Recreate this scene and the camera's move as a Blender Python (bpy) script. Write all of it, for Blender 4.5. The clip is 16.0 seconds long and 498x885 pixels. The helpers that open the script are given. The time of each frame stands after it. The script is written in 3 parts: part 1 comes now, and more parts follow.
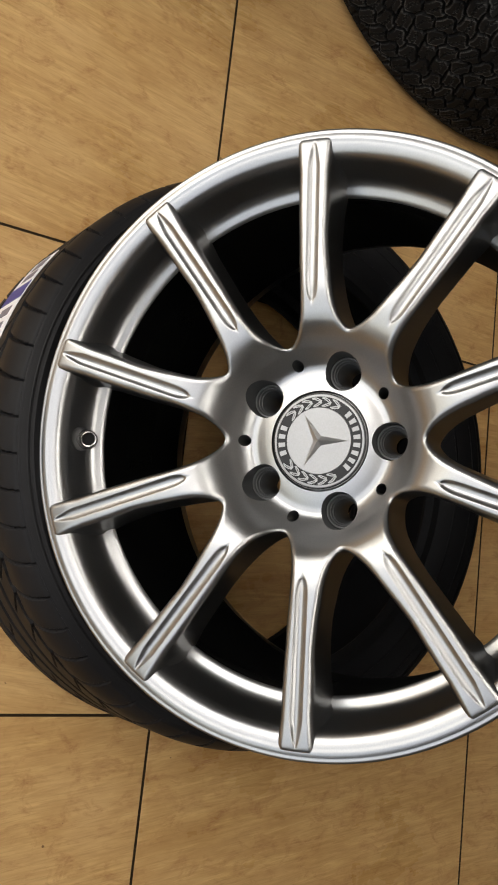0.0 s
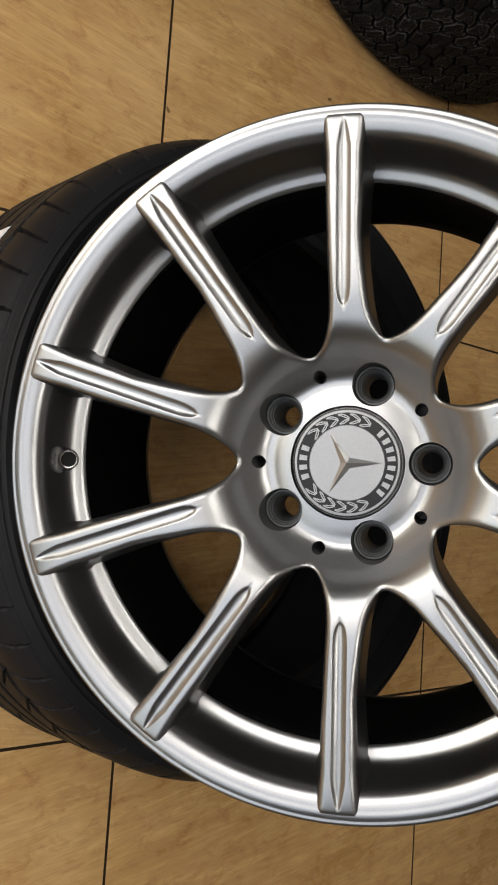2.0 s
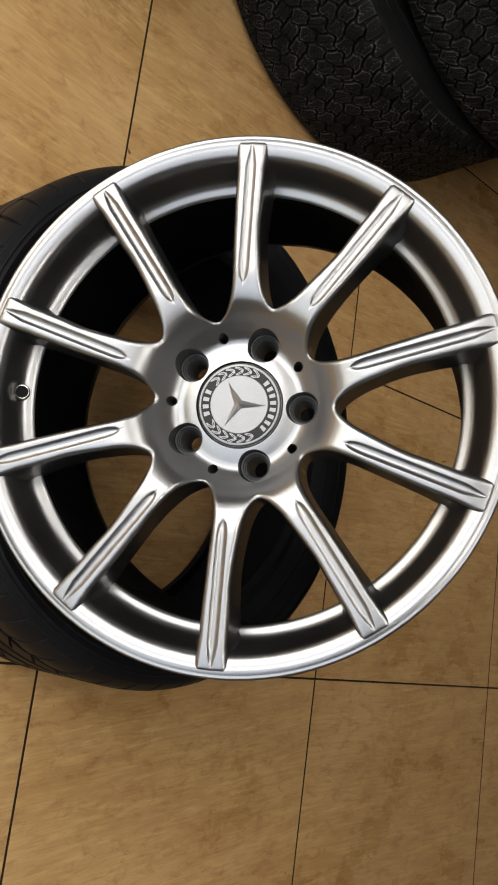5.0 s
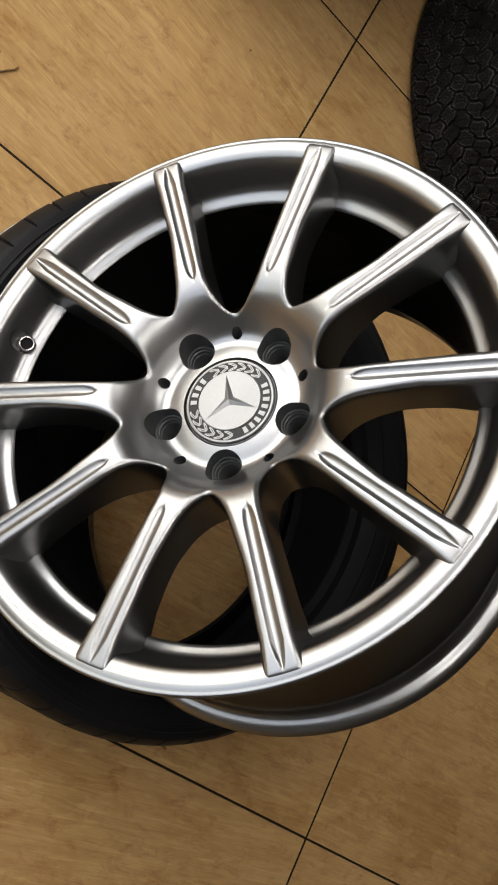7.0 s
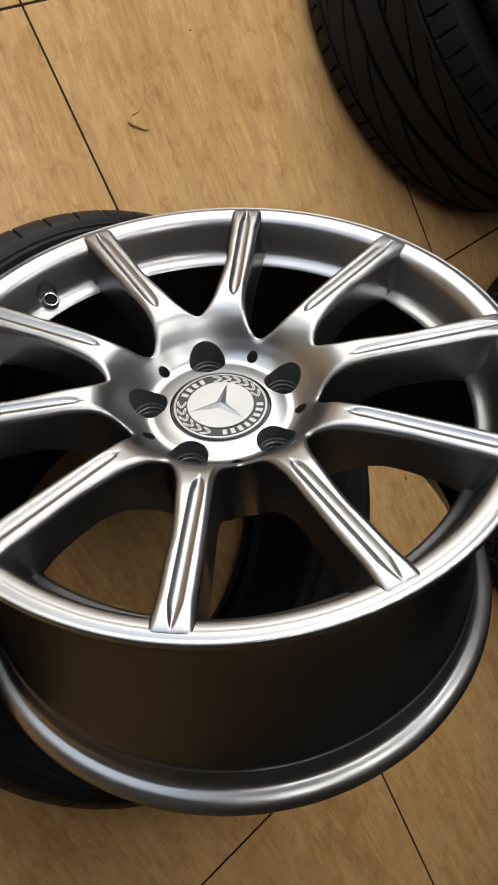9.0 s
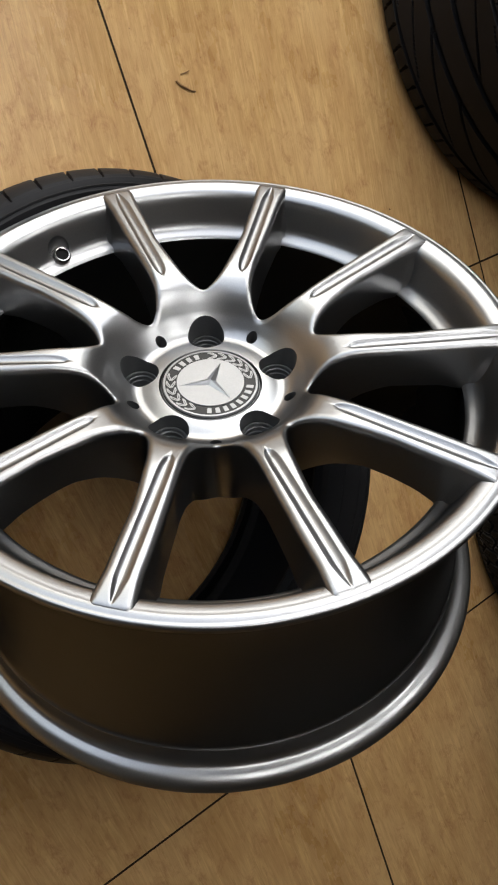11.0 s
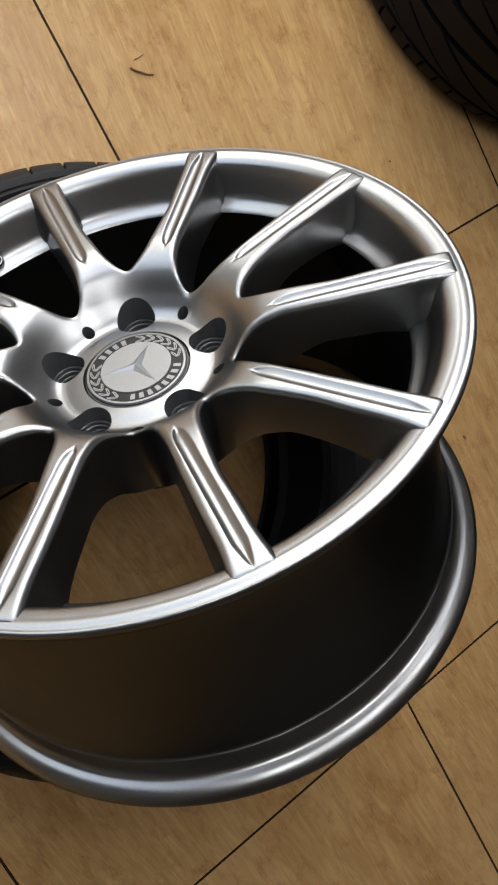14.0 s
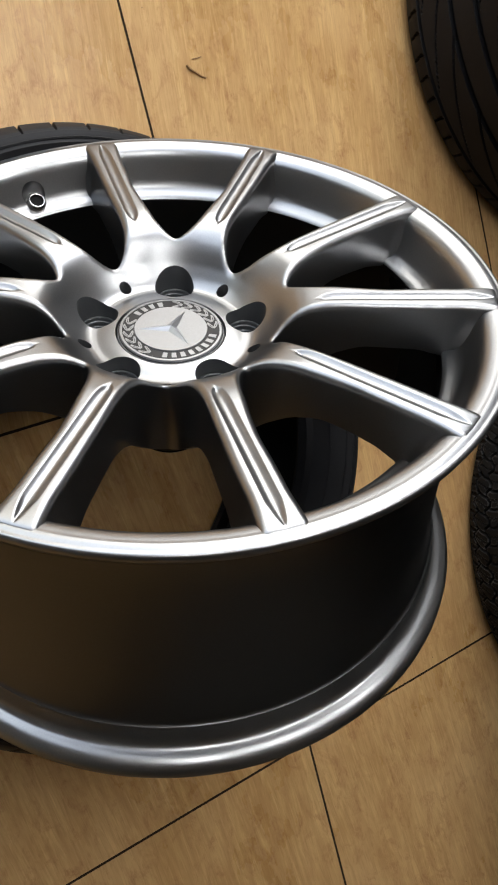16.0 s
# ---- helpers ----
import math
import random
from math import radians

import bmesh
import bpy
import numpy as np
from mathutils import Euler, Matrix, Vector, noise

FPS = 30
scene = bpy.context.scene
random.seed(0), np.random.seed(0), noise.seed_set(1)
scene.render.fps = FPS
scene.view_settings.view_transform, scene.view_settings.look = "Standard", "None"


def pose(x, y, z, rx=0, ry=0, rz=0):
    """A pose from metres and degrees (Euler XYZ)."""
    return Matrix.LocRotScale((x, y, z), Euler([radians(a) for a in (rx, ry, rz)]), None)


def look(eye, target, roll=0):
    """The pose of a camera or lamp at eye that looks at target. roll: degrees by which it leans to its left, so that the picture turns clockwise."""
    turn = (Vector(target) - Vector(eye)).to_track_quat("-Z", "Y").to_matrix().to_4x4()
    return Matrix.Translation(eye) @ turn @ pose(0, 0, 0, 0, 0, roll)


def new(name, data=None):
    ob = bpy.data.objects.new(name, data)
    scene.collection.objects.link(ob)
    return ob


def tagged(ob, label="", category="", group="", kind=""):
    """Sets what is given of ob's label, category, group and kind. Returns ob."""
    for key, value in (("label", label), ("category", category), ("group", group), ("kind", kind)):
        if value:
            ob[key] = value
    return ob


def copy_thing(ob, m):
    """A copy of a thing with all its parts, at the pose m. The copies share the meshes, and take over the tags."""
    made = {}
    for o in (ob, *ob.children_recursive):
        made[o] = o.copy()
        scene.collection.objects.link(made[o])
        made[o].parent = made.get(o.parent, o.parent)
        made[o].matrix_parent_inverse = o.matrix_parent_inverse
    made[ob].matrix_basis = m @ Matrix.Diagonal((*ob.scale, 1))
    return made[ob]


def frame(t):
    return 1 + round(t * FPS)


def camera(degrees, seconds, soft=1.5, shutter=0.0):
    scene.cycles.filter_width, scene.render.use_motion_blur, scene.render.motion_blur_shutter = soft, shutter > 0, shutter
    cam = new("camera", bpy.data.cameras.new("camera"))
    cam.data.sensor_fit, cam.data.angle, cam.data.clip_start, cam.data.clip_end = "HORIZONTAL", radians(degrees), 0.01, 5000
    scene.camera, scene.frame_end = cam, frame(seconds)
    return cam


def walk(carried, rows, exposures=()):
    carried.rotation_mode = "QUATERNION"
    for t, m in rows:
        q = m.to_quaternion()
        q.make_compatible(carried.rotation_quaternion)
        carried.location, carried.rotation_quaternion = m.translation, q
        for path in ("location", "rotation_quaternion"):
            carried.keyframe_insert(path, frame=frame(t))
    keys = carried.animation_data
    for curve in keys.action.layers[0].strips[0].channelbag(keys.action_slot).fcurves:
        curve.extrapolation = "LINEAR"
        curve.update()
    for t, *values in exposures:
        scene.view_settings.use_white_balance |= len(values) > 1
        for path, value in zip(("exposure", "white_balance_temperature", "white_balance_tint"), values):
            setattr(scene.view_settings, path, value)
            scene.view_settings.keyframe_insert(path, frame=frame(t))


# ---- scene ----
import functools

cam = camera(31.0, 16.0, 2.0)
ROWS = [
    (0.0, 0.1538, 0.9997, 0.913, 5.42, -33.231, -83.591),
    (0.5, 0.1618, 0.9752, 0.8954, 4.714, -29.62, -83.902),
    (1.0, 0.1713, 0.9464, 0.849, 4.315, -29.705, -84.305),
    (1.5, 0.1937, 0.9712, 0.7888, 2.354, -35.848, -83.265),
    (2.0, 0.2258, 1.0441, 0.7782, 2.04, -41.864, -85.809),
    (2.5, 0.226, 1.1003, 0.787, 2.046, -46.227, -88.438),
    (3.0, 0.2307, 1.1511, 0.8218, 1.864, -48.965, -89.503),
    (3.5, 0.2361, 1.1939, 0.8555, 2.775, -50.275, -90.808),
    (6.0, 0.0095, 1.0015, 0.9555, 4.503, -40.226, -70.543),
    (6.5, 0.0162, 0.9351, 0.9606, 2.87, -36.773, -66.081),
    (7.0, 0.0041, 0.8812, 0.9596, 3.367, -34.38, -59.092),
    (7.5, -0.0492, 0.8167, 0.9465, 3.927, -33.813, -48.157),
    (8.0, -0.0842, 0.7817, 0.9208, 2.514, -35.058, -39.578),
    (8.5, -0.094, 0.7766, 0.9236, 3.668, -36.124, -37.075),
    (9.0, -0.1152, 0.7284, 0.9246, 3.778, -37.512, -30.708),
    (9.5, -0.14, 0.7077, 0.9246, -0.083, -38.255, -23.622),
    (10.0, -0.1221, 0.717, 0.9283, -2.127, -38.317, -22.071),
    (12.5, 0.0066, 0.7241, 0.9756, -4.468, -29.033, -24.17),
    (13.0, 0.0356, 0.7529, 0.9826, -3.709, -29.269, -28.274),
    (13.5, 0.0507, 0.728, 0.985, -1.264, -28.64, -33.006),
    (14.0, 0.0498, 0.6411, 0.9685, 1.222, -26.725, -31.194),
    (14.5, 0.0349, 0.591, 0.9671, 2.516, -26.654, -25.928),
    (15.0, 0.0077, 0.5841, 0.9517, 1.237, -28.513, -19.99),
    (15.5, -0.0176, 0.6004, 0.9426, -0.867, -30.686, -16.644),
    (16.0, -0.0337, 0.6232, 0.9343, -2.545, -32.686, -16.635),
]
EXPOSURES = [(0.0, 0.24, 6950, 10), (2.0, 0.18, 6850, 10), (3.0, 0.23, 6750, 10), (3.6, 0.29, 6750, 10), (6.0, 0.24, 6800, 10), (8.0, 0.25, 6650, 10), (9.5, 0.32, 6500, 10),
             (12.5, 0.20, 6350, 10), (14.0, 0.35, 6300, 10), (15.0, 0.52, 6300, 10), (16.0, 0.54, 6300, 10)]
walk(cam, [(t, pose(x, y, z, rx, ry, rz)) for t, x, y, z, rx, ry, rz in ROWS], EXPOSURES)

# ---- light ----
world = bpy.data.worlds.new("world")
scene.world = world
world.use_nodes = True
wn = world.node_tree.nodes
sky = wn.new("ShaderNodeTexSky")
sky.sky_type, sky.sun_disc = "NISHITA", False
sky.sun_elevation, sky.sun_rotation = radians(38), radians(20)
wn["Background"].inputs["Strength"].default_value = 0.12
world.node_tree.links.new(sky.outputs[0], wn["Background"].inputs["Color"])

ROOM = (-2.6, 3.4, -5.0, 2.25, 2.9)          # x0, x1, y0, y1, height
DOORS = ((-1.3, 0.43, 0.3, 2.0, 2.7), (0.45, 1.75, 0.06, 2.0, 8.6))   # shop window and open door in the wall at y1: x0, x1, sill, head, watts a square metre


def area_lamp(name, place, target, sx, sy, watts, colour):
    data = bpy.data.lights.new(name, "AREA")
    data.shape, data.size, data.size_y, data.energy, data.color = "RECTANGLE", sx, sy, watts, colour
    ob = new(name, data)
    ob.matrix_world = look(place, target)
    return ob


for dx0, dx1, ds, dh, dw in DOORS:
    area_lamp("window_daylight", ((dx0 + dx1) / 2, ROOM[3] + 0.1, (ds + dh) / 2), ((dx0 + dx1) / 2, -2, (ds + dh) / 2), dx1 - dx0 - 0.05, dh - ds - 0.05, dw * (dx1 - dx0) * (dh - ds), (1.0, 0.993, 0.975))

# ---- materials ----


def material(name):
    m = bpy.data.materials.new(name)
    m.use_nodes = True
    nt = m.node_tree
    return m, nt.nodes, nt.links, nt.nodes["Principled BSDF"]


def mix_rgb(n, l, fac, a, b, blend="MIX"):
    x = n.new("ShaderNodeMix")
    x.data_type, x.blend_type = "RGBA", blend
    for sock, v in ((x.inputs[0], fac), (x.inputs[6], a), (x.inputs[7], b)):
        if isinstance(v, (int, float)):
            sock.default_value = v
        elif isinstance(v, tuple):
            sock.default_value = (*v, 1)
        else:
            l.new(v, sock)
    return x.outputs[2]


def ramp(n, l, src, stops):
    r = n.new("ShaderNodeValToRGB")
    el = r.color_ramp.elements
    while len(el) < len(stops):
        el.new(0.5)
    for e, (p, c) in zip(el, stops):
        e.position = p
        e.color = (c, c, c, 1) if isinstance(c, (int, float)) else (*c, 1)
    l.new(src, r.inputs[0])
    return r.outputs[0]


def coords(n, l, scale=(1, 1, 1), rot=(0, 0, 0), shift=None):
    tc = n.new("ShaderNodeTexCoord")
    mp = n.new("ShaderNodeMapping")
    mp.inputs["Scale"].default_value = scale
    mp.inputs["Rotation"].default_value = rot
    l.new(tc.outputs["Object"], mp.inputs["Vector"])
    if shift is not None:
        l.new(shift, mp.inputs["Location"])
    return mp.outputs[0]


def tex_noise(n, l, vec, scale, detail=4, rough=0.6, distort=0.0):
    t = n.new("ShaderNodeTexNoise")
    t.inputs["Scale"].default_value, t.inputs["Detail"].default_value = scale, detail
    t.inputs["Roughness"].default_value, t.inputs["Distortion"].default_value = rough, distort
    l.new(vec, t.inputs["Vector"])
    return t.outputs[0]


def bump(n, l, height, strength, distance, bsdf):
    b = n.new("ShaderNodeBump")
    b.inputs["Strength"].default_value, b.inputs["Distance"].default_value = strength, distance
    l.new(height, b.inputs["Height"])
    l.new(b.outputs[0], bsdf.inputs["Normal"])


def set_in(bsdf, **kw):
    for k, v in kw.items():
        s = bsdf.inputs[k.replace("_", " ")]
        s.default_value = (*v, 1) if isinstance(v, tuple) else v


def metal_paint(name, colour, rough, metallic=0.9, coat=0.35, edge=1.0):
    m, n, l, b = material(name)
    set_in(b, Metallic=metallic, Coat_Weight=coat, Coat_Roughness=0.05, Specular_Tint=(edge, edge, edge))
    v = coords(n, l)
    fine = tex_noise(n, l, v, 900, 2)
    blotch = tex_noise(n, l, v, 14, 3)
    c = mix_rgb(n, l, ramp(n, l, fine, [(0.3, 0.0), (0.7, 1.0)]), tuple(k * 0.95 for k in colour), tuple(min(1, k * 1.04) for k in colour))
    l.new(c, b.inputs["Base Color"])
    l.new(ramp(n, l, blotch, [(0.3, rough - 0.03), (0.7, rough + 0.04)]), b.inputs["Roughness"])
    return m


M_RIM = metal_paint("silver_lacquer", (0.335, 0.338, 0.342), 0.31, 1.0, 0.3, 0.08)
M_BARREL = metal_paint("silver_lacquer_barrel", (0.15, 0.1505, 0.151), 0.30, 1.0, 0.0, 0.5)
# Darker copy for barrel inside and hub pad: shade put into the colour.
M_SHADED_INSIDE = metal_paint("dull_shaded_inside", (0.06, 0.0603, 0.0606), 0.42, 1.0, 0.0, 0.05)
M_CAP = metal_paint("satin_cap", (0.30, 0.302, 0.305), 0.40, 0.9, 0.03)
# Bolt seats and walls of the drilled holes: darker and rougher than the face.
M_SEAT = metal_paint("dark_alloy", (0.135, 0.140, 0.145), 0.45, 0.6, 0.0)
M_CHROME = metal_paint("plated_brass", (0.42, 0.41, 0.40), 0.2, 1.0, 0.0)
M_EMBLEM = metal_paint("polished_emblem", (0.43, 0.435, 0.44), 0.30, 0.9, 0.08)


def plain(name, colour, rough, var=0.12, scale=40, bumpy=0.0, spec=0.5):
    m, n, l, b = material(name)
    v = coords(n, l)
    a = tex_noise(n, l, v, scale, 5)
    c = mix_rgb(n, l, a, tuple(k * (1 - var) for k in colour), tuple(min(1, k * (1 + var)) for k in colour))
    l.new(c, b.inputs["Base Color"])
    set_in(b, Roughness=rough, Specular_IOR_Level=spec)
    if bumpy:
        bump(n, l, a, bumpy, 0.002, b)
    return m


def rubber(name, colour, rough, dust, scuff=False):
    m, n, l, b = material(name)
    v = coords(n, l)
    a = tex_noise(n, l, v, 9, 5)
    f = tex_noise(n, l, v, 160, 4)
    c = mix_rgb(n, l, ramp(n, l, a, [(0.35, 0.0), (0.75, 1.0)]), colour, tuple(k * 1.7 for k in colour))
    c = mix_rgb(n, l, ramp(n, l, f, [(0.56, 0.0), (0.8, dust)]), c, (0.12, 0.11, 0.10))
    if scuff:
        geo = n.new("ShaderNodeNewGeometry")
        worn = ramp(n, l, geo.outputs["Pointiness"], [(0.512, 0.0), (0.56, 1.0)])
        where = ramp(n, l, tex_noise(n, l, v, 30, 4, 0.7), [(0.42, 0.0), (0.60, 0.8)])
        c = mix_rgb(n, l, mix_rgb(n, l, 1.0, worn, where, "MULTIPLY"), c, (0.12, 0.117, 0.114))
    l.new(c, b.inputs["Base Color"])
    l.new(ramp(n, l, a, [(0.3, rough - 0.06), (0.7, rough + 0.1)]), b.inputs["Roughness"])
    set_in(b, Specular_IOR_Level=0.13)
    bump(n, l, f, 0.2, 0.0008, b)
    return m


M_RUBBER = rubber("fresh_rubber", (0.0085, 0.0085, 0.0093), 0.5, 0.03)
# Near-black matt stand-in for shade, worn only by the valve hole's plug.
M_HOLE = rubber("valve_hole_shade", (0.006, 0.006, 0.006), 0.7, 0.03)
M_WORN = rubber("worn_rubber", (0.0058, 0.0057, 0.0057), 0.65, 0.05, True)
M_OLD = rubber("old_rubber", (0.0062, 0.006, 0.006), 0.62, 0.06)
# Enamel of the cap ring; also the black that stands for the gap's shade.
M_BLACK = plain("black_enamel_and_gap_shade", (0.008, 0.008, 0.009), 0.35, 0.12, 40, 0.0, 0.3)
M_LABEL = plain("label_paper", (0.75, 0.75, 0.78), 0.5, 0.05)
M_BLUE = plain("label_blue", (0.03, 0.04, 0.22), 0.5, 0.1)
M_INK = plain("label_ink", (0.16, 0.15, 0.18), 0.6, 0.1)
M_GROUT = plain("grout", (0.028, 0.018, 0.010), 0.9, 0.4, 60, 0.0, 0.1)
M_WALL = plain("wall_paint", (0.22, 0.217, 0.21), 0.7, 0.08, 3)
M_CEIL = plain("ceiling_paint", (0.32, 0.317, 0.315), 0.8, 0.05, 3)
# Pale reflector for the added slab, set bright to lift the hub.
M_BOUNCE = plain("pale_bounce_slab", (0.60, 0.55, 0.48), 0.75, 0.15, 12, 0.3)
M_TWIG = plain("dry_twig", (0.22, 0.12, 0.045), 0.8, 0.3, 90)


def tile_material():
    m, n, l, b = material("bamboo_print_tile")
    info = n.new("ShaderNodeObjectInfo")
    sh = n.new("ShaderNodeVectorMath")
    sh.operation = "SCALE"
    cx = n.new("ShaderNodeCombineXYZ")
    for k in range(3):
        l.new(info.outputs["Random"], cx.inputs[k])
    l.new(cx.outputs[0], sh.inputs[0])
    sh.inputs["Scale"].default_value = 37.0
    tc = n.new("ShaderNodeTexCoord")
    turn = n.new("ShaderNodeVectorRotate")
    turn.rotation_type = "Z_AXIS"
    ang = n.new("ShaderNodeMapRange")
    l.new(info.outputs["Random"], ang.inputs["Value"])
    ang.inputs["To Min"].default_value, ang.inputs["To Max"].default_value = -0.16, 0.16
    l.new(tc.outputs["Object"], turn.inputs["Vector"])
    l.new(ang.outputs[0], turn.inputs["Angle"])

    def grain(sx, sy):
        mp = n.new("ShaderNodeMapping")
        mp.inputs["Scale"].default_value = (sx, sy, 1)
        l.new(turn.outputs[0], mp.inputs["Vector"])
        l.new(sh.outputs[0], mp.inputs["Location"])
        return mp.outputs[0]

    hair = tex_noise(n, l, grain(1, 0.045), 620, 3, 0.6, 0.4)
    streak = tex_noise(n, l, grain(1, 0.07), 230, 4, 0.65, 0.5)
    band = tex_noise(n, l, grain(1, 0.22), 34, 4, 0.6, 1.0)
    lath = tex_noise(n, l, grain(1, 0.10), 95, 4, 0.65, 1.2)
    cloud = tex_noise(n, l, grain(1, 0.6), 8, 5, 0.65)
    patch = tex_noise(n, l, grain(1, 0.55), 48, 6, 0.72, 0.7)
    speck = tex_noise(n, l, grain(1, 0.7), 150, 2, 0.5)
    area = tex_noise(n, l, grain(1, 0.9), 13, 4, 0.6, 0.8)
    grit = tex_noise(n, l, grain(1, 0.35), 480, 3, 0.6)
    fibre = mix_rgb(n, l, ramp(n, l, area, [(0.34, 0.45), (0.56, 1.0)]), (0.5, 0.5, 0.5), ramp(n, l, streak, [(0.30, 0.0), (0.70, 1.0)]))
    c = mix_rgb(n, l, fibre, (0.445, 0.256, 0.092), (0.675, 0.430, 0.185))
    c = mix_rgb(n, l, ramp(n, l, band, [(0.36, 0.6), (0.62, 0.0)]), c, (0.43, 0.235, 0.086))
    c = mix_rgb(n, l, ramp(n, l, lath, [(0.36, 0.36), (0.50, 0.0)]), c, (0.39, 0.212, 0.074))
    c = mix_rgb(n, l, ramp(n, l, lath, [(0.56, 0.0), (0.70, 0.40)]), c, (0.74, 0.50, 0.235))
    c = mix_rgb(n, l, ramp(n, l, cloud, [(0.40, 0.0), (0.68, 0.5)]), c, (0.72, 0.475, 0.222))
    c = mix_rgb(n, l, ramp(n, l, hair, [(0.50, 0.0), (0.72, 0.34)]), c, (0.30, 0.160, 0.056))
    pits = mix_rgb(n, l, 1.0, ramp(n, l, patch, [(0.505, 0.0), (0.67, 0.70)]), ramp(n, l, grit, [(0.36, 0.35), (0.58, 1.0)]), "MULTIPLY")
    c = mix_rgb(n, l, pits, c, (0.34, 0.158, 0.056))
    c = mix_rgb(n, l, ramp(n, l, speck, [(0.775, 0.0), (0.80, 0.85)]), c, (0.09, 0.045, 0.02))
    l.new(c, b.inputs["Base Color"])
    l.new(ramp(n, l, cloud, [(0.3, 0.24), (0.7, 0.36)]), b.inputs["Roughness"])
    set_in(b, Specular_IOR_Level=0.3)
    bump(n, l, streak, 0.10, 0.0005, b)
    return m


M_TILE = tile_material()


def glow(name, colour, strength):
    m, n, l, b = material(name)
    set_in(b, Base_Color=(0.8, 0.8, 0.8), Emission_Color=colour, Emission_Strength=strength)
    return m


M_TUBE = glow("light_diffuser", (1.0, 0.985, 0.96), 6.0)

# ---- mesh helpers ----


def part(name, bm, mat, parent=None, label="", smooth=None):
    me = bpy.data.meshes.new(name)
    bm.to_mesh(me)
    bm.free()
    me.materials.append(mat)
    if smooth is not None:
        me.polygons.foreach_set("use_smooth", [True] * len(me.polygons))
        me.set_sharp_from_angle(angle=radians(smooth))
    ob = new(name, me)
    if parent:
        ob.parent = parent
    if label:
        ob["label"] = label
    return ob


def box(bm, x0, x1, y0, y1, z0, z1, bevel=0.0):
    m = Matrix.LocRotScale(((x0 + x1) / 2, (y0 + y1) / 2, (z0 + z1) / 2), None, (x1 - x0, y1 - y0, z1 - z0))
    g = bmesh.ops.create_cube(bm, size=1, matrix=m)
    if bevel:
        es = {e for v in g["verts"] for e in v.link_edges}
        bmesh.ops.bevel(bm, geom=list(es), offset=bevel, segments=2, profile=0.5, affect="EDGES")
    return bm


def lathe(bm, prof, n=96, closed=True, m=None):
    """A closed (r, z) outline turned round the z axis."""
    rings = []
    for r, z in prof:
        ring = []
        for i in range(n):
            a = 2 * math.pi * i / n
            p = Vector((r * math.cos(a), r * math.sin(a), z))
            ring.append(bm.verts.new(m @ p if m else p))
        rings.append(ring)
    pairs = list(zip(rings, rings[1:])) + ([(rings[-1], rings[0])] if closed else [])
    for a, b in pairs:
        for i in range(n):
            j = (i + 1) % n
            bm.faces.new((a[i], a[j], b[j], b[i]))
    return rings


def solid_lathe(bm, prof, n=40, m=None):
    """An open outline from top to bottom, capped at both ends."""
    rings = lathe(bm, prof, n, False, m)
    bm.faces.new(rings[0])
    bm.faces.new(rings[-1][::-1])


def smoothstep(a, b, x):
    t = min(1, max(0, (x - a) / (b - a)))
    return t * t * (3 - 2 * t)


def lerp_table(tab, x):
    """Smooth, monotone curve through (x, y) pairs."""
    if x <= tab[0][0]:
        return tab[0][1]
    if x >= tab[-1][0]:
        return tab[-1][1]
    k = next(i for i in range(len(tab) - 1) if x <= tab[i + 1][0])
    slopes = [(q[1] - p[1]) / (q[0] - p[0]) for p, q in zip(tab, tab[1:])]

    def tangent(i):
        if i == 0 or i == len(tab) - 1:
            return slopes[0] if i == 0 else slopes[-1]
        u, v = slopes[i - 1], slopes[i]
        return 0.0 if u * v <= 0 else 2 * u * v / (u + v)

    (xa, ya), (xb, yb) = tab[k], tab[k + 1]
    w = xb - xa
    t = (x - xa) / w
    return ya * (2 * t ** 3 - 3 * t * t + 1) + tangent(k) * w * (t ** 3 - 2 * t * t + t) + yb * (3 * t * t - 2 * t ** 3) + tangent(k + 1) * w * (t ** 3 - t * t)


# ---- alloy wheel ----
WHEEL = pose(0.2673, 0.5862, 0.3658, -54.835, -1.675, 4.902)
wheel = new("alloy_wheel")
wheel.matrix_world = WHEEL
tagged(wheel, "silver ten-spoke alloy wheel without tyre, propped on a tyre", "wheel")

SECTOR = math.pi / 10
LUG_APEX, VENT_APEX = 0.0872, 0.0752
# half the width of a window by radius, for the windows in line with a bolt and those between two bolts
LUG_OPEN = [(0.0872, 0.0), (0.0900, 0.0052), (0.0935, 0.0088), (0.0975, 0.0117), (0.1013, 0.0142), (0.111, 0.0192), (0.122, 0.0239), (0.139, 0.0311), (0.155, 0.0371), (0.17, 0.0413), (0.19, 0.0473), (0.20, 0.0504), (0.229, 0.0569)]
VENT_OPEN = [(0.0752, 0.0), (0.0772, 0.0054), (0.0800, 0.0091), (0.083, 0.0118), (0.0895, 0.0163), (0.0947, 0.0190), (0.104, 0.0226), (0.124, 0.0285), (0.139, 0.0325), (0.155, 0.0371), (0.17, 0.0413), (0.19, 0.0473), (0.20, 0.0504), (0.229, 0.0569)]
BACK = [(0.0, -0.052), (0.07, -0.046), (0.10, -0.019), (0.12, -0.005), (0.14, 0.001), (0.17, 0.001), (0.195, -0.003), (0.203, -0.003), (0.215, 0.018), (0.23, 0.029)]
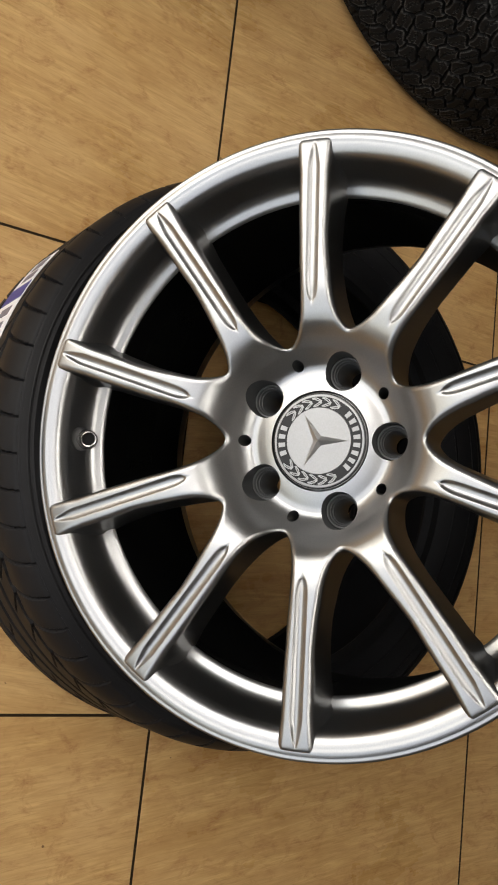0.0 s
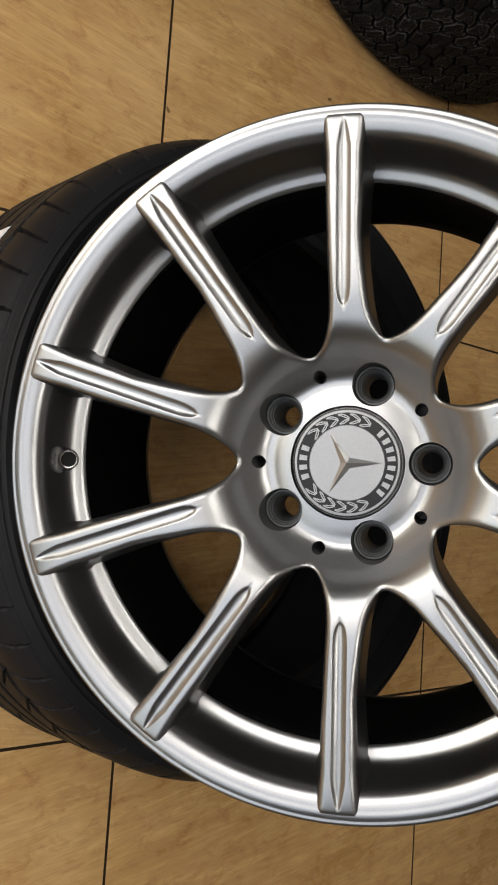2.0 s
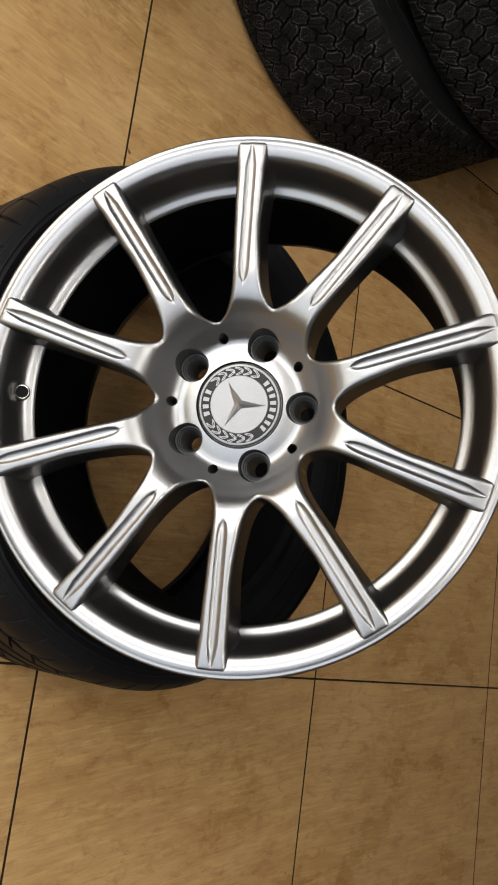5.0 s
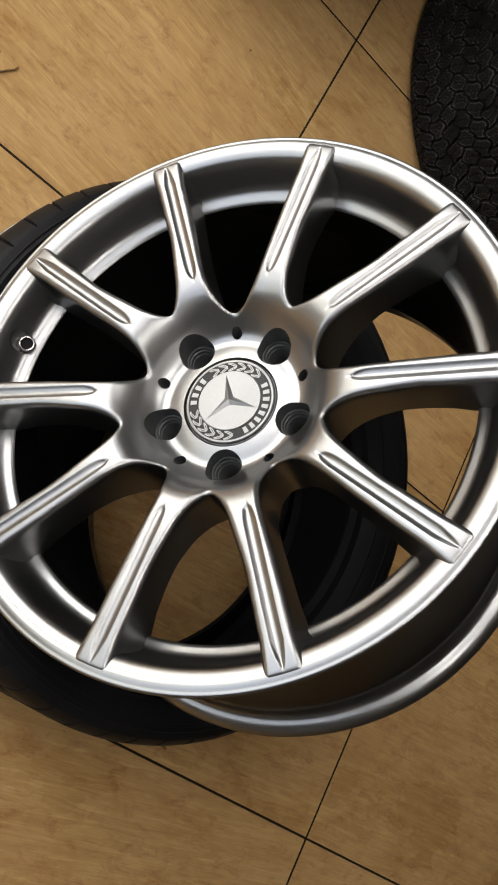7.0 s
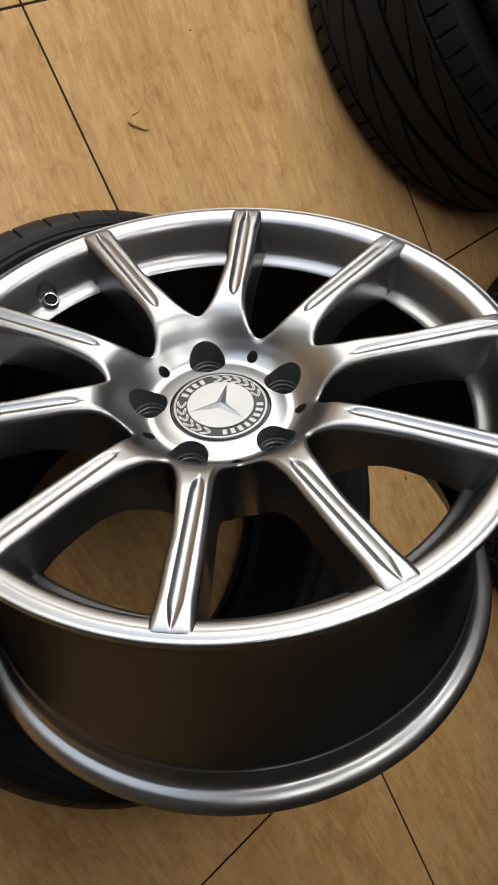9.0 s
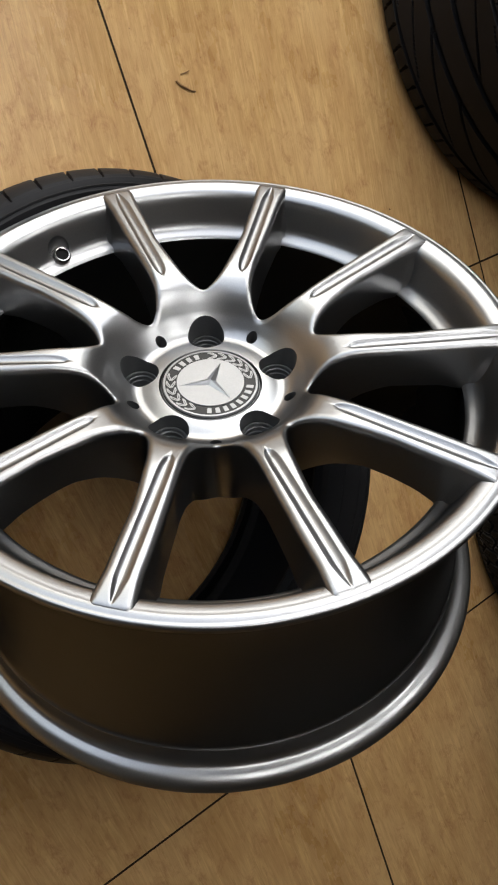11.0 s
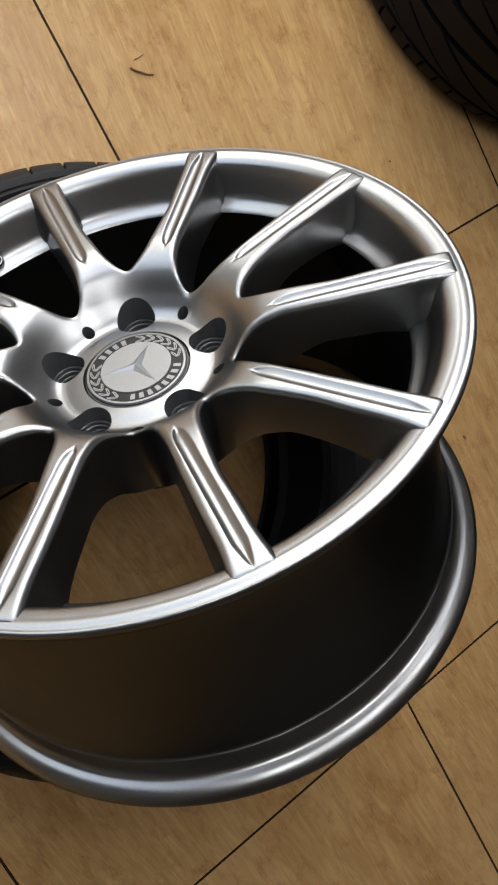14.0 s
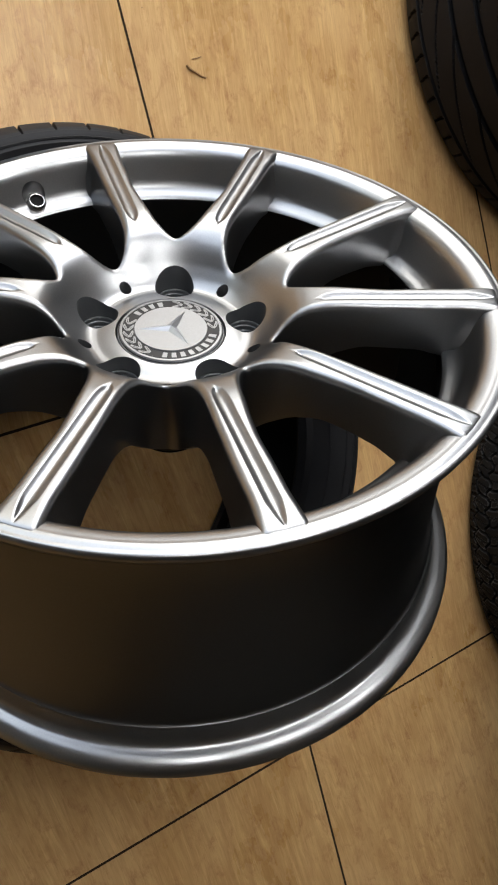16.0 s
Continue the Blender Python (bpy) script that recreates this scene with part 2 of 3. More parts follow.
TOP = [(0.0, -0.004), (0.0382, -0.004), (0.0392, 0.0008), (0.044, 0.0003), (0.049, -0.0008), (0.0525, -0.0015), (0.0555, -0.0015), (0.0585, -0.0006), (0.0615, 0.0011), (0.065, 0.0039), (0.068, 0.0068), (0.072, 0.0107), (0.075, 0.0142), (0.080, 0.0199), (0.085, 0.0245), (0.090, 0.0277), (0.097, 0.0304), (0.115, 0.0335), (0.15, 0.0348), (0.20, 0.0365), (0.212, 0.0368), (0.219, 0.0366), (0.226, 0.0360), (0.23, 0.0355)]


@functools.lru_cache(maxsize=None)
def half_angle(r, apex):
    """Angle from a spoke's middle to the window's edge; the apex is round."""
    if r <= apex:
        return SECTOR
    table = [(math.sqrt(p - apex), q) for p, q in (LUG_OPEN if apex == LUG_APEX else VENT_OPEN)]
    return SECTOR - lerp_table(table, math.sqrt(r - apex)) / r


def window_edge(apex):
    out = []
    for i in range(400):
        r = apex + (0.23 - apex) * (i / 399) ** 2.4
        a = half_angle(r, apex)
        out.append((r * math.cos(a), r * math.sin(a)))
    return np.array(out)


EDGES = {True: window_edge(LUG_APEX), False: window_edge(VENT_APEX)}


def face_height(r, ang, right):
    z = lerp_table(TOP, r)
    apex = LUG_APEX if right else VENT_APEX
    gap = r * (half_angle(r, apex) - ang)
    e = EDGES[right]
    p, q = e[:-1], e[1:] - e[:-1]
    w = np.array((r * math.cos(ang), r * math.sin(ang))) - p
    t = np.clip(np.sum(w * q, 1) / np.maximum(1e-15, np.sum(q * q, 1)), 0, 1)
    d = float(np.min(np.linalg.norm(w - q * t[:, None], axis=1)))
    if r >= apex:
        d = 0.0 if gap < 1e-7 else min(d, gap)
    rr = 0.0052
    if r > 0.06 and d < rr:
        z -= rr - math.sqrt(rr * rr - (rr - d) ** 2)
    if 0.103 < r < 0.2235:
        near, far = min(1, (r - 0.103) / 0.014), min(1, (0.2235 - r) / 0.018)
        env = math.sqrt(1 - (1 - near) ** 2) * far ** 0.6
        q = ang * r / (0.0050 * env + 1e-6)
        z -= 0.0021 * min(1, 1.5 * env) * max(0.0, 1 - q * q) ** 1.15
    return z


def foot(r, z):
    """Angle by which a spoke's flank flares in a fillet where it meets the rim wall."""
    wall_r = 0.2000 + 0.0095 * min(1.0, max(0.0, (z - 0.003) / 0.023))
    return 0.0026 * smoothstep(-0.0048, 0.0008, r - wall_r) ** 2 * (1 - smoothstep(0.014, 0.026, z)) / r


def turned(co, ang):
    return Matrix.Rotation(ang, 3, "Z") @ co


def wheel_face():
    rr = [0.02, 0.0382, 0.0392, 0.043, 0.047, 0.049, 0.0505, 0.052, 0.053, 0.054, 0.055, 0.056, 0.057, 0.058, 0.059, 0.060, 0.0612, 0.0625, 0.064, 0.0655, 0.067, 0.069, 0.0705, 0.0718, 0.073, 0.0738, 0.0745, 0.0749, VENT_APEX]
    rr += [VENT_APEX + d for d in (0.0003, 0.001, 0.002, 0.0035, 0.0050, 0.0068, 0.0080, 0.0092, 0.0104, 0.0112, 0.0117)]
    rr += [LUG_APEX + d for d in (0, 0.0003, 0.001, 0.002, 0.0035, 0.0055, 0.008, 0.011, 0.0145)]
    rr += [0.1036, 0.1045, 0.106, 0.108, 0.110, 0.1125] + [0.1155 + 0.0026 * i for i in range(30)] + [0.1940, 0.1955, 0.1968, 0.1980, 0.1991, 0.2001, 0.2013, 0.2025, 0.2038, 0.205, 0.2062, 0.2075, 0.2088, 0.210, 0.2125, 0.2145, 0.217, 0.219, 0.221, 0.2225, 0.224, 0.226, 0.2272, 0.2282]
    vs = [0, 0.04, 0.08, 0.12, 0.16, 0.20, 0.24, 0.28, 0.32, 0.36, 0.40, 0.44, 0.48, 0.56, 0.64, 0.72, 0.80, 0.86, 0.91, 0.95, 0.98, 1.0]
    vv = [-v for v in vs[:0:-1]] + vs
    bm = bmesh.new()
    pole_t, pole_b = bm.verts.new((0, 0, TOP[0][1])), bm.verts.new((0, 0, BACK[0][1]))
    end = len(rr) - 1
    for k in range(10):
        base, flip = -2 * SECTOR * k, (1 if k % 2 == 0 else -1)   # flip: on which side the lug window lies

        def vert(r, v, top, drop=0.0):
            right = (v * flip) < 0
            apex = LUG_APEX if right else VENT_APEX
            ha = half_angle(r, apex)
            if not top:
                ha = ha + (SECTOR - ha) * (0.07 + 0.02 * smoothstep(0.175, 0.2, r)) + foot(r, lerp_table(BACK, r))
            ang = abs(v) * ha
            if top:
                z = face_height(r, ang, right) - drop
            else:
                z = lerp_table(BACK, r)
            a = base + math.copysign(ang, v)
            return bm.verts.new((r * math.cos(a), r * math.sin(a), z))

        top = [[vert(r, v, True, {end: 0.0032, end - 1: 0.0012, end - 2: 0.0003}.get(i, 0.0)) for v in vv] for i, r in enumerate(rr)]
        bv = [-1, -0.5, 0, 0.5, 1]
        ends = []
        back = [[vert(r, v, False) for v in bv] for r in rr]
        for grid, sgn in ((top, 1), (back, -1)):
            for a, b in zip(grid, grid[1:]):
                for j in range(len(a) - 1):
                    q = (a[j], b[j], b[j + 1], a[j + 1])
                    bm.faces.new(q if sgn > 0 else q[::-1])
            pole = pole_t if sgn > 0 else pole_b
            for j in range(len(grid[0]) - 1):
                f = (pole, grid[0][j], grid[0][j + 1])
                bm.faces.new(f if sgn > 0 else f[::-1])
        for side in (0, -1):
            apex = LUG_APEX if (vv[side] * flip) < 0 else VENT_APEX
            cols = []
            for i in range(len(rr)):
                p, q = top[i][side], back[i][side]
                way = -1 if side == 0 else 1
                lead = foot(rr[i], q.co.z)
                cols.append([p] + [bm.verts.new(turned(c, way * (foot(rr[i], c.z) - k * lead))) for k, c in ((k, p.co.lerp(q.co, k)) for k in (0.1, 0.22, 0.4, 0.6, 0.9))] + [q] if rr[i] >= apex - 1e-9 else None)
            for i in range(len(rr) - 1):
                if cols[i] and cols[i + 1]:
                    for m in range(6):
                        f = (cols[i][m], cols[i][m + 1], cols[i + 1][m + 1], cols[i + 1][m])
                        bm.faces.new(f if side == 0 else f[::-1])
            ends.append(cols[-1])
        te, be = top[-1], back[-1]
        loop = list(te) + ends[1][1:-1] + list(be[::-1]) + ends[0][1:-1][::-1]
        bm.faces.new(loop)
    bmesh.ops.remove_doubles(bm, verts=bm.verts[:], dist=2e-5)
    # the wall under each window's apex
    bmesh.ops.recalc_face_normals(bm, faces=bm.faces[:])
    return bm


def wheel_cutter():
    bm = bmesh.new()
    for k in range(5):
        a = radians(-18 + 72 * k)
        m = Matrix.Translation((0.056 * math.cos(a), 0.056 * math.sin(a), 0))
        solid_lathe(bm, [(0.0147, 0.06), (0.0146, -0.004), (0.0141, -0.014), (0.0138, -0.024), (0.0085, -0.030), (0.0085, -0.08)], 48, m)
        a = radians(18 + 72 * k)
        m = Matrix.Translation((0.0615 * math.cos(a), 0.0615 * math.sin(a), 0))
        solid_lathe(bm, [(0.0045, 0.06), (0.0045, -0.045)], 20, m)
    bmesh.ops.recalc_face_normals(bm, faces=bm.faces[:])
    return bm


def carve(name, bm, cut, mat, bore, parent, label):
    body = part(name, bm, mat, None, label)
    tool = part("cutter", cut, mat)
    for ob in (body, tool):
        ob.data.materials.append(bore)
    tool.data.polygons.foreach_set("material_index", [1] * len(tool.data.polygons))
    mod = body.modifiers.new("cut", "BOOLEAN")
    mod.object, mod.operation, mod.solver = tool, "DIFFERENCE", "EXACT"
    bpy.context.view_layer.update()
    done = bpy.data.meshes.new_from_object(body.evaluated_get(bpy.context.evaluated_depsgraph_get()))
    body.modifiers.remove(mod)
    body.data = done
    tool_mesh = tool.data
    bpy.data.objects.remove(tool)
    bpy.data.meshes.remove(tool_mesh)
    done.name = name
    done.polygons.foreach_set("use_smooth", [True] * len(done.polygons))
    done.set_sharp_from_angle(angle=radians(38))
    body.parent = parent
    return body


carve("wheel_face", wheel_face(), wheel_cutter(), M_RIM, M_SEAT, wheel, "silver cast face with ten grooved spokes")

# barrel: outline runs front lip, down the inside, round the back flange and up the outside
lip = [(0.2336, 0.0326), (0.2334, 0.0337), (0.2328, 0.0345), (0.2319, 0.0349), (0.2310, 0.0349), (0.2301, 0.0347), (0.2292, 0.0349), (0.2276, 0.0353), (0.2260, 0.0354), (0.2248, 0.0353), (0.2239, 0.0349), (0.2224, 0.0347), (0.2206, 0.0343), (0.2190, 0.0338), (0.2174, 0.0332), (0.2158, 0.0323), (0.2143, 0.0310), (0.2131, 0.0294), (0.2119, 0.0273), (0.2107, 0.0245), (0.2090, 0.0200),
       (0.2070, 0.0150), (0.2050, 0.0100), (0.2032, 0.0064), (0.2010, 0.0040), (0.1982, 0.0025), (0.1952, 0.0014), (0.1930, 0.0004), (0.1918, -0.0012)]
inside = [(0.1920, -0.0060), (0.1945, -0.0130), (0.1975, -0.0500), (0.1985, -0.1000), (0.2000, -0.1420), (0.2040, -0.1660)]
back_in = [(0.2070, -0.1760), (0.2090, -0.1870), (0.2120, -0.1945), (0.2180, -0.1990), (0.2250, -0.2015)]
back_out = [(0.2300, -0.2022), (0.2326, -0.2012), (0.2336, -0.1985), (0.2334, -0.1952), (0.2322, -0.1919), (0.2300, -0.1893), (0.2270, -0.1876), (0.2240, -0.1866), (0.2214, -0.1863), (0.2192, -0.1853), (0.2175, -0.1832), (0.2164, -0.1800)]
bead = [(0.2157, -0.1760), (0.2151, -0.1715), (0.2147, -0.1688), (0.2148, -0.1676), (0.2152, -0.1668), (0.2156, -0.1661), (0.2157, -0.1655), (0.2154, -0.1649)]
outside = [(0.2146, -0.1644), (0.2138, -0.1636), (0.2132, -0.1620), (0.2125, -0.1590), (0.2104, -0.1450), (0.2084, -0.1200), (0.2072, -0.0900), (0.2074, -0.0500), (0.2084, -0.0290), (0.2102, -0.0120), (0.2126, 0.0020), (0.2147, 0.0120)]
front_out = [(0.2160, 0.0180), (0.2172, 0.0215), (0.2205, 0.0235), (0.2255, 0.0245), (0.2300, 0.0258), (0.2326, 0.0280), (0.2336, 0.0308)]
seam = [(0.1990, -0.0030), (0.2085, 0.0010), (0.2130, 0.0120)]
flange = lip + seam + front_out
drum = [lip[-1]] + inside + [bead[-1]] + outside + [front_out[0]] + seam[::-1]
rear = [inside[-1]] + back_in + back_out + bead
bm = bmesh.new()
lathe(bm, flange, 320)
bmesh.ops.recalc_face_normals(bm, faces=bm.faces[:])
pocket = bmesh.new()
bmesh.ops.create_icosphere(pocket, subdivisions=4, radius=1.0, matrix=Matrix.LocRotScale((0, 0.2062, 0.0125), None, (0.0100, 0.0062, 0.0125)))
carve("front_flange", bm, pocket, M_RIM, M_RIM, wheel, "bright silver front flange")
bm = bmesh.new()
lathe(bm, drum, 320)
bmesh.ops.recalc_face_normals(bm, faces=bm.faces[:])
# inner faces take the tone darkened to stand for shade in the barrel
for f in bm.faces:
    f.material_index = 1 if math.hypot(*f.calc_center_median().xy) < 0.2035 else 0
part("rim_barrel", bm, M_BARREL, wheel, "dark grey rim barrel, inside darkened for shade", 40).data.materials.append(M_SHADED_INSIDE)
bm = bmesh.new()
lathe(bm, rear, 320)
bmesh.ops.recalc_face_normals(bm, faces=bm.faces[:])
part("back_flange", bm, M_RIM, wheel, "bright silver rolled back flange", 40)

# hub back pad with scalloped edge; its colour is darkened for shade behind the face
bm = bmesh.new()
rings = []
for z, k in ((-0.045, 1.0), (-0.058, 0.99), (-0.0615, 0.975), (-0.0635, 0.945), (-0.0642, 0.90)):
    row = []
    for i in range(120):
        a = 2 * math.pi * i / 120
        r = k * (0.058 + 0.004 * math.cos(5 * (a - radians(18))))
        row.append(bm.verts.new((r * math.cos(a), r * math.sin(a), z)))
    rings.append(row)
for p, q in zip(rings, rings[1:]):
    for i in range(120):
        j = (i + 1) % 120
        bm.faces.new((p[i], p[j], q[j], q[i]))
bm.faces.new(rings[0])
bm.faces.new(rings[-1])
bmesh.ops.recalc_face_normals(bm, faces=bm.faces[:])
carve("hub_pad", bm, wheel_cutter(), M_SHADED_INSIDE, M_SHADED_INSIDE, wheel, "cast hub pad behind the face, darkened for shade")

# bolt seats
seat_profile = [(0.0136, -0.012), (0.0133, -0.0108), (0.0122, -0.0106), (0.0117, -0.0112), (0.0114, -0.0135), (0.0107, -0.0141), (0.0104, -0.0172), (0.0097, -0.0180), (0.0092, -0.0225), (0.0080, -0.0260), (0.0079, -0.055), (0.0086, -0.056), (0.0136, -0.028)]
for k in range(5):
    a = radians(-18 + 72 * k)
    bm = bmesh.new()
    lathe(bm, seat_profile, 36, True, Matrix.Translation((0.056 * math.cos(a), 0.056 * math.sin(a), 0)))
    bmesh.ops.recalc_face_normals(bm, faces=bm.faces[:])
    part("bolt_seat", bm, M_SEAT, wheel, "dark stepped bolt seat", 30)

# centre cap
bm = bmesh.new()
solid_lathe(bm, [(0.0256, 0.0027), (0.0259, 0.0023), (0.0261, 0.0014), (0.0343, 0.0012), (0.0345, 0.0021), (0.0360, 0.0020), (0.0364, 0.0015), (0.0366, 0.0002), (0.0374, 0.0001), (0.0379, -0.0004), (0.0381, -0.0035)], 128)
cap = part("centre_cap", bm, M_CAP, wheel, "satin silver centre cap with dark ring", 30)
bm = bmesh.new()
lathe(bm, [(0.0260, 0.0013), (0.0344, 0.0012), (0.0344, 0.0017), (0.0260, 0.0018)], 128)
bmesh.ops.recalc_face_normals(bm, faces=bm.faces[:])
part("cap_ring", bm, M_BLACK, cap, "black enamel ring", 30)
# solid black ring laid in as the shade of the gap round the cap
bm = bmesh.new()
lathe(bm, [(0.03655, 0.0009), (0.03725, 0.0007), (0.03725, 0.0003), (0.03655, 0.0003)], 128)
bmesh.ops.recalc_face_normals(bm, faces=bm.faces[:])
part("cap_gap_shade", bm, M_BLACK, cap, "black ring standing for the shade in the cap's gap", 30)


def bent_bar(bm, a0, a1, r0, r1, z0, z1, skew=0.0, n=3):
    """A bar that follows the ring from angle a0 to a1 (degrees)."""
    lo, hi = [], []
    for i in range(n + 1):
        for r, s in ((r0, -skew), (r1, skew)):
            a = radians(a0 + (a1 - a0) * i / n + s)
            lo.append(bm.verts.new((r * math.cos(a), r * math.sin(a), z0)))
            hi.append(bm.verts.new((r * math.cos(a), r * math.sin(a), z1)))
    for i in range(n):
        k = 2 * i
        bm.faces.new((hi[k], hi[k + 1], hi[k + 3], hi[k + 2]))
        bm.faces.new((lo[k], lo[k + 2], hi[k + 2], hi[k]))
        bm.faces.new((lo[k + 1], hi[k + 1], hi[k + 3], lo[k + 3]))
    bm.faces.new((lo[0], hi[0], hi[1], lo[1]))
    bm.faces.new((lo[-2], lo[-1], hi[-1], hi[-2]))


# brand lettering stands as plain bars, wreaths as bent leaves
def cap_bar(name, *args):
    bm = bmesh.new()
    bent_bar(bm, *args)
    bmesh.ops.recalc_face_normals(bm, faces=bm.faces[:])
    part(name, bm, M_CAP, cap)


for c0, span, count in ((-137, 94, 8), (65, 50, 4)):
    for i in range(count):
        w = span / count
        a = c0 + w * i
        cap_bar("ring_bar", a + 0.24 * w, a + 0.76 * w, 0.0276, 0.0329, 0.0016, 0.0021, 0.0, 2)


def ring_leaf(a0, side, sg):
    """A leaf of the wreath as a raised outline: a curved blade with its spine open."""
    bm = bmesh.new()
    base, tip = 0.0302, (0.0333 if side > 0 else 0.0271)
    wide = 0.0017
    for turn in (-1, 1):
        prev = None
        for i in range(7):
            k = i / 6
            a = radians(a0 + sg * 14.0 * k)
            mid = base + side * 0.0004 + (tip - base - side * 0.0004) * math.sin(k * math.pi / 2) ** 1.3
            off = turn * wide * 0.5 * math.sin(math.pi * (0.12 + 0.88 * k) if k < 1 else 0.0) * 0.9
            ring = [bm.verts.new(((mid + off + d) * math.cos(a), (mid + off + d) * math.sin(a), z)) for d, z in ((-0.00042, 0.0016), (-0.00042, 0.0021), (0.00042, 0.0021), (0.00042, 0.0016))]
            if prev:
                for j in range(4):
                    bm.faces.new((prev[j], prev[(j + 1) % 4], ring[(j + 1) % 4], ring[j]))
            else:
                bm.faces.new(ring)
            prev = ring
        bm.faces.new(prev[::-1])
    bmesh.ops.recalc_face_normals(bm, faces=bm.faces[:])
    part("ring_leaf", bm, M_CAP, cap)


for c0, c1, sg in ((-32, 55, 1), (122, 209, -1)):
    for i in range(6):
        w = (c1 - c0) / 6
        a = c0 + w * (i + 0.5) - sg * 7
        ring_leaf(a, 1, sg)
        ring_leaf(a, -1, sg)
bm = bmesh.new()
for k in range(3):
    a = radians(30 + 120 * k)
    tip = bm.verts.new((0.0236 * math.cos(a), 0.0236 * math.sin(a), 0.0028))
    mid = bm.verts.new((0, 0, 0.0050))
    for s in (-1, 1):
        b = a + s * radians(60)
        side = bm.verts.new((0.0042 * math.cos(b), 0.0042 * math.sin(b), 0.0027))
        bm.faces.new((mid, side, tip) if s < 0 else (mid, tip, side))
part("emblem", bm, M_EMBLEM, cap, "raised three-armed silver shape")

# valve
valve_base = Matrix.Translation((0, 0.2028, 0.0062)) @ Euler((radians(32), 0, 0)).to_matrix().to_4x4()
bm = bmesh.new()
lathe(bm, [(0.0050, 0.0030), (0.0055, 0.0042), (0.0064, 0.0044), (0.0073, 0.0037), (0.0078, 0.002), (0.0081, -0.001), (0.0096, -0.003), (0.0102, -0.008), (0.0050, -0.008)], 32, True, valve_base)
bmesh.ops.recalc_face_normals(bm, faces=bm.faces[:])
valve = part("valve_collar", bm, M_CHROME, wheel, "plated valve hole collar", 40)
# solid plug, coloured dark to imitate the shaded hole
bm = bmesh.new()
solid_lathe(bm, [(0.0049, 0.0022), (0.0049, -0.007)], 24, valve_base)
part("valve_bore_shade", bm, M_HOLE, valve, "dark plug standing for the shade in the valve hole", 40)

# ---- tyres ----


def tread_radius(R, W, z):
    """Radius of the tread's outer skin across the width: a flat crown and round shoulders."""
    edge = np.abs(2 * z / W - 1)
    return R - 0.0155 * np.maximum(0, (edge - 0.60) / 0.36) ** 2.2


def tyre_profile(R, W, hole):
    """(r, z) outline of a loose tyre: outside from the lower bead round under the tread to the upper bead, then the inside back."""
    rb = hole
    out = [(rb, 0.17 * W), (rb + 0.004, 0.125 * W), (rb + 0.012, 0.12 * W), (rb + 0.30 * (R - rb), 0.065 * W), (rb + 0.50 * (R - rb), 0.018 * W), (rb + 0.66 * (R - rb), 0.004 * W), (R - 0.0225, 0.011 * W), (R - 0.0178, 0.018 * W), (R - 0.0150, 0.026 * W), (R - 0.0165, 0.05 * W), (R - 0.0130, 0.14 * W), (R - 0.0100, 0.25 * W)]
    out += [(r, W - z) for r, z in out][::-1]
    t = 0.009
    ins = [(rb + 0.002, 0.80 * W), (rb + 0.012, 0.86 * W), (rb + 0.45 * (R - rb), W - t), (R - 0.030, 0.93 * W), (R - 0.022, 0.82 * W), (R - 0.020, 0.5 * W)]
    ins += [(r, W - z) for r, z in ins[:5]][::-1]
    return out + ins


def cut(dist, width, wall=0.0009):
    """1 inside a groove of that width round dist = 0, falling to 0 over its walls."""
    return np.clip((width / 2 - np.abs(dist)) / wall + 0.5, 0, 1)


def wrap(u, pitch):
    return (u / pitch - np.round(u / pitch)) * pitch


def between_v(v, a, b, soft=0.001):
    return np.clip((v - a) / soft, 0, 1) * np.clip((b - v) / soft, 0, 1)


def sport_tread(u, v, R):
    """Wide shoulder blocks parted by tapering slots, two pairs of round grooves, slanted sipes between them."""
    p, a, s = 2 * math.pi * R / 56, np.abs(v), np.sign(v)
    g = cut(a - 0.0135, 0.0075)
    g = np.maximum(g, cut(a - 0.0465 - 0.0012 * np.sin(2 * math.pi * u / p), 0.0062))
    slot = wrap(u - s * (0.014 * np.sin((a - 0.05) / 0.040 * 1.3)), p)
    g = np.maximum(g, cut(slot, np.interp(a, [0.046, 0.060, 0.089], [0.0038, 0.0030, 0.0012])) * between_v(a, 0.044, 0.090) * 0.6)
    g = np.maximum(g, cut(wrap(u + s * 0.9 * (a - 0.03) + 0.4 * p, p), 0.0022) * between_v(a, 0.022, 0.046) * 0.6)
    g = np.maximum(g, cut(a - 0.0905, 0.0014) * 0.2)
    return g * 0.0065


def road_tread(u, v, R):
    """Short straight shoulder cuts, thin outer grooves and long slanted blades."""
    p, q, a, s = 2 * math.pi * R / 72, 2 * math.pi * R / 20, np.abs(v), np.sign(v)
    g = np.maximum(cut(a - 0.0765, 0.0030), cut(a - 0.0200, 0.0070))
    g = np.maximum(g, cut(wrap(u + s * 0.15 * a, p), np.interp(a, [0.08, 0.108], [0.0036, 0.0020])) * between_v(a, 0.083, 0.108) * 0.8)
    blade = wrap(u + s * (2.6 * (a - 0.02) + 14.0 * (a - 0.02) ** 2), q)
    g = np.maximum(g, cut(blade / 2.6, np.interp(a, [0.02, 0.07], [0.0030, 0.0011])) * between_v(a, 0.020, 0.071))
    g = np.maximum(g, cut(wrap(u + 0.5 * p, p), 0.0014) * between_v(a, 0.080, 0.100) * 0.5)
    return g * 0.0065


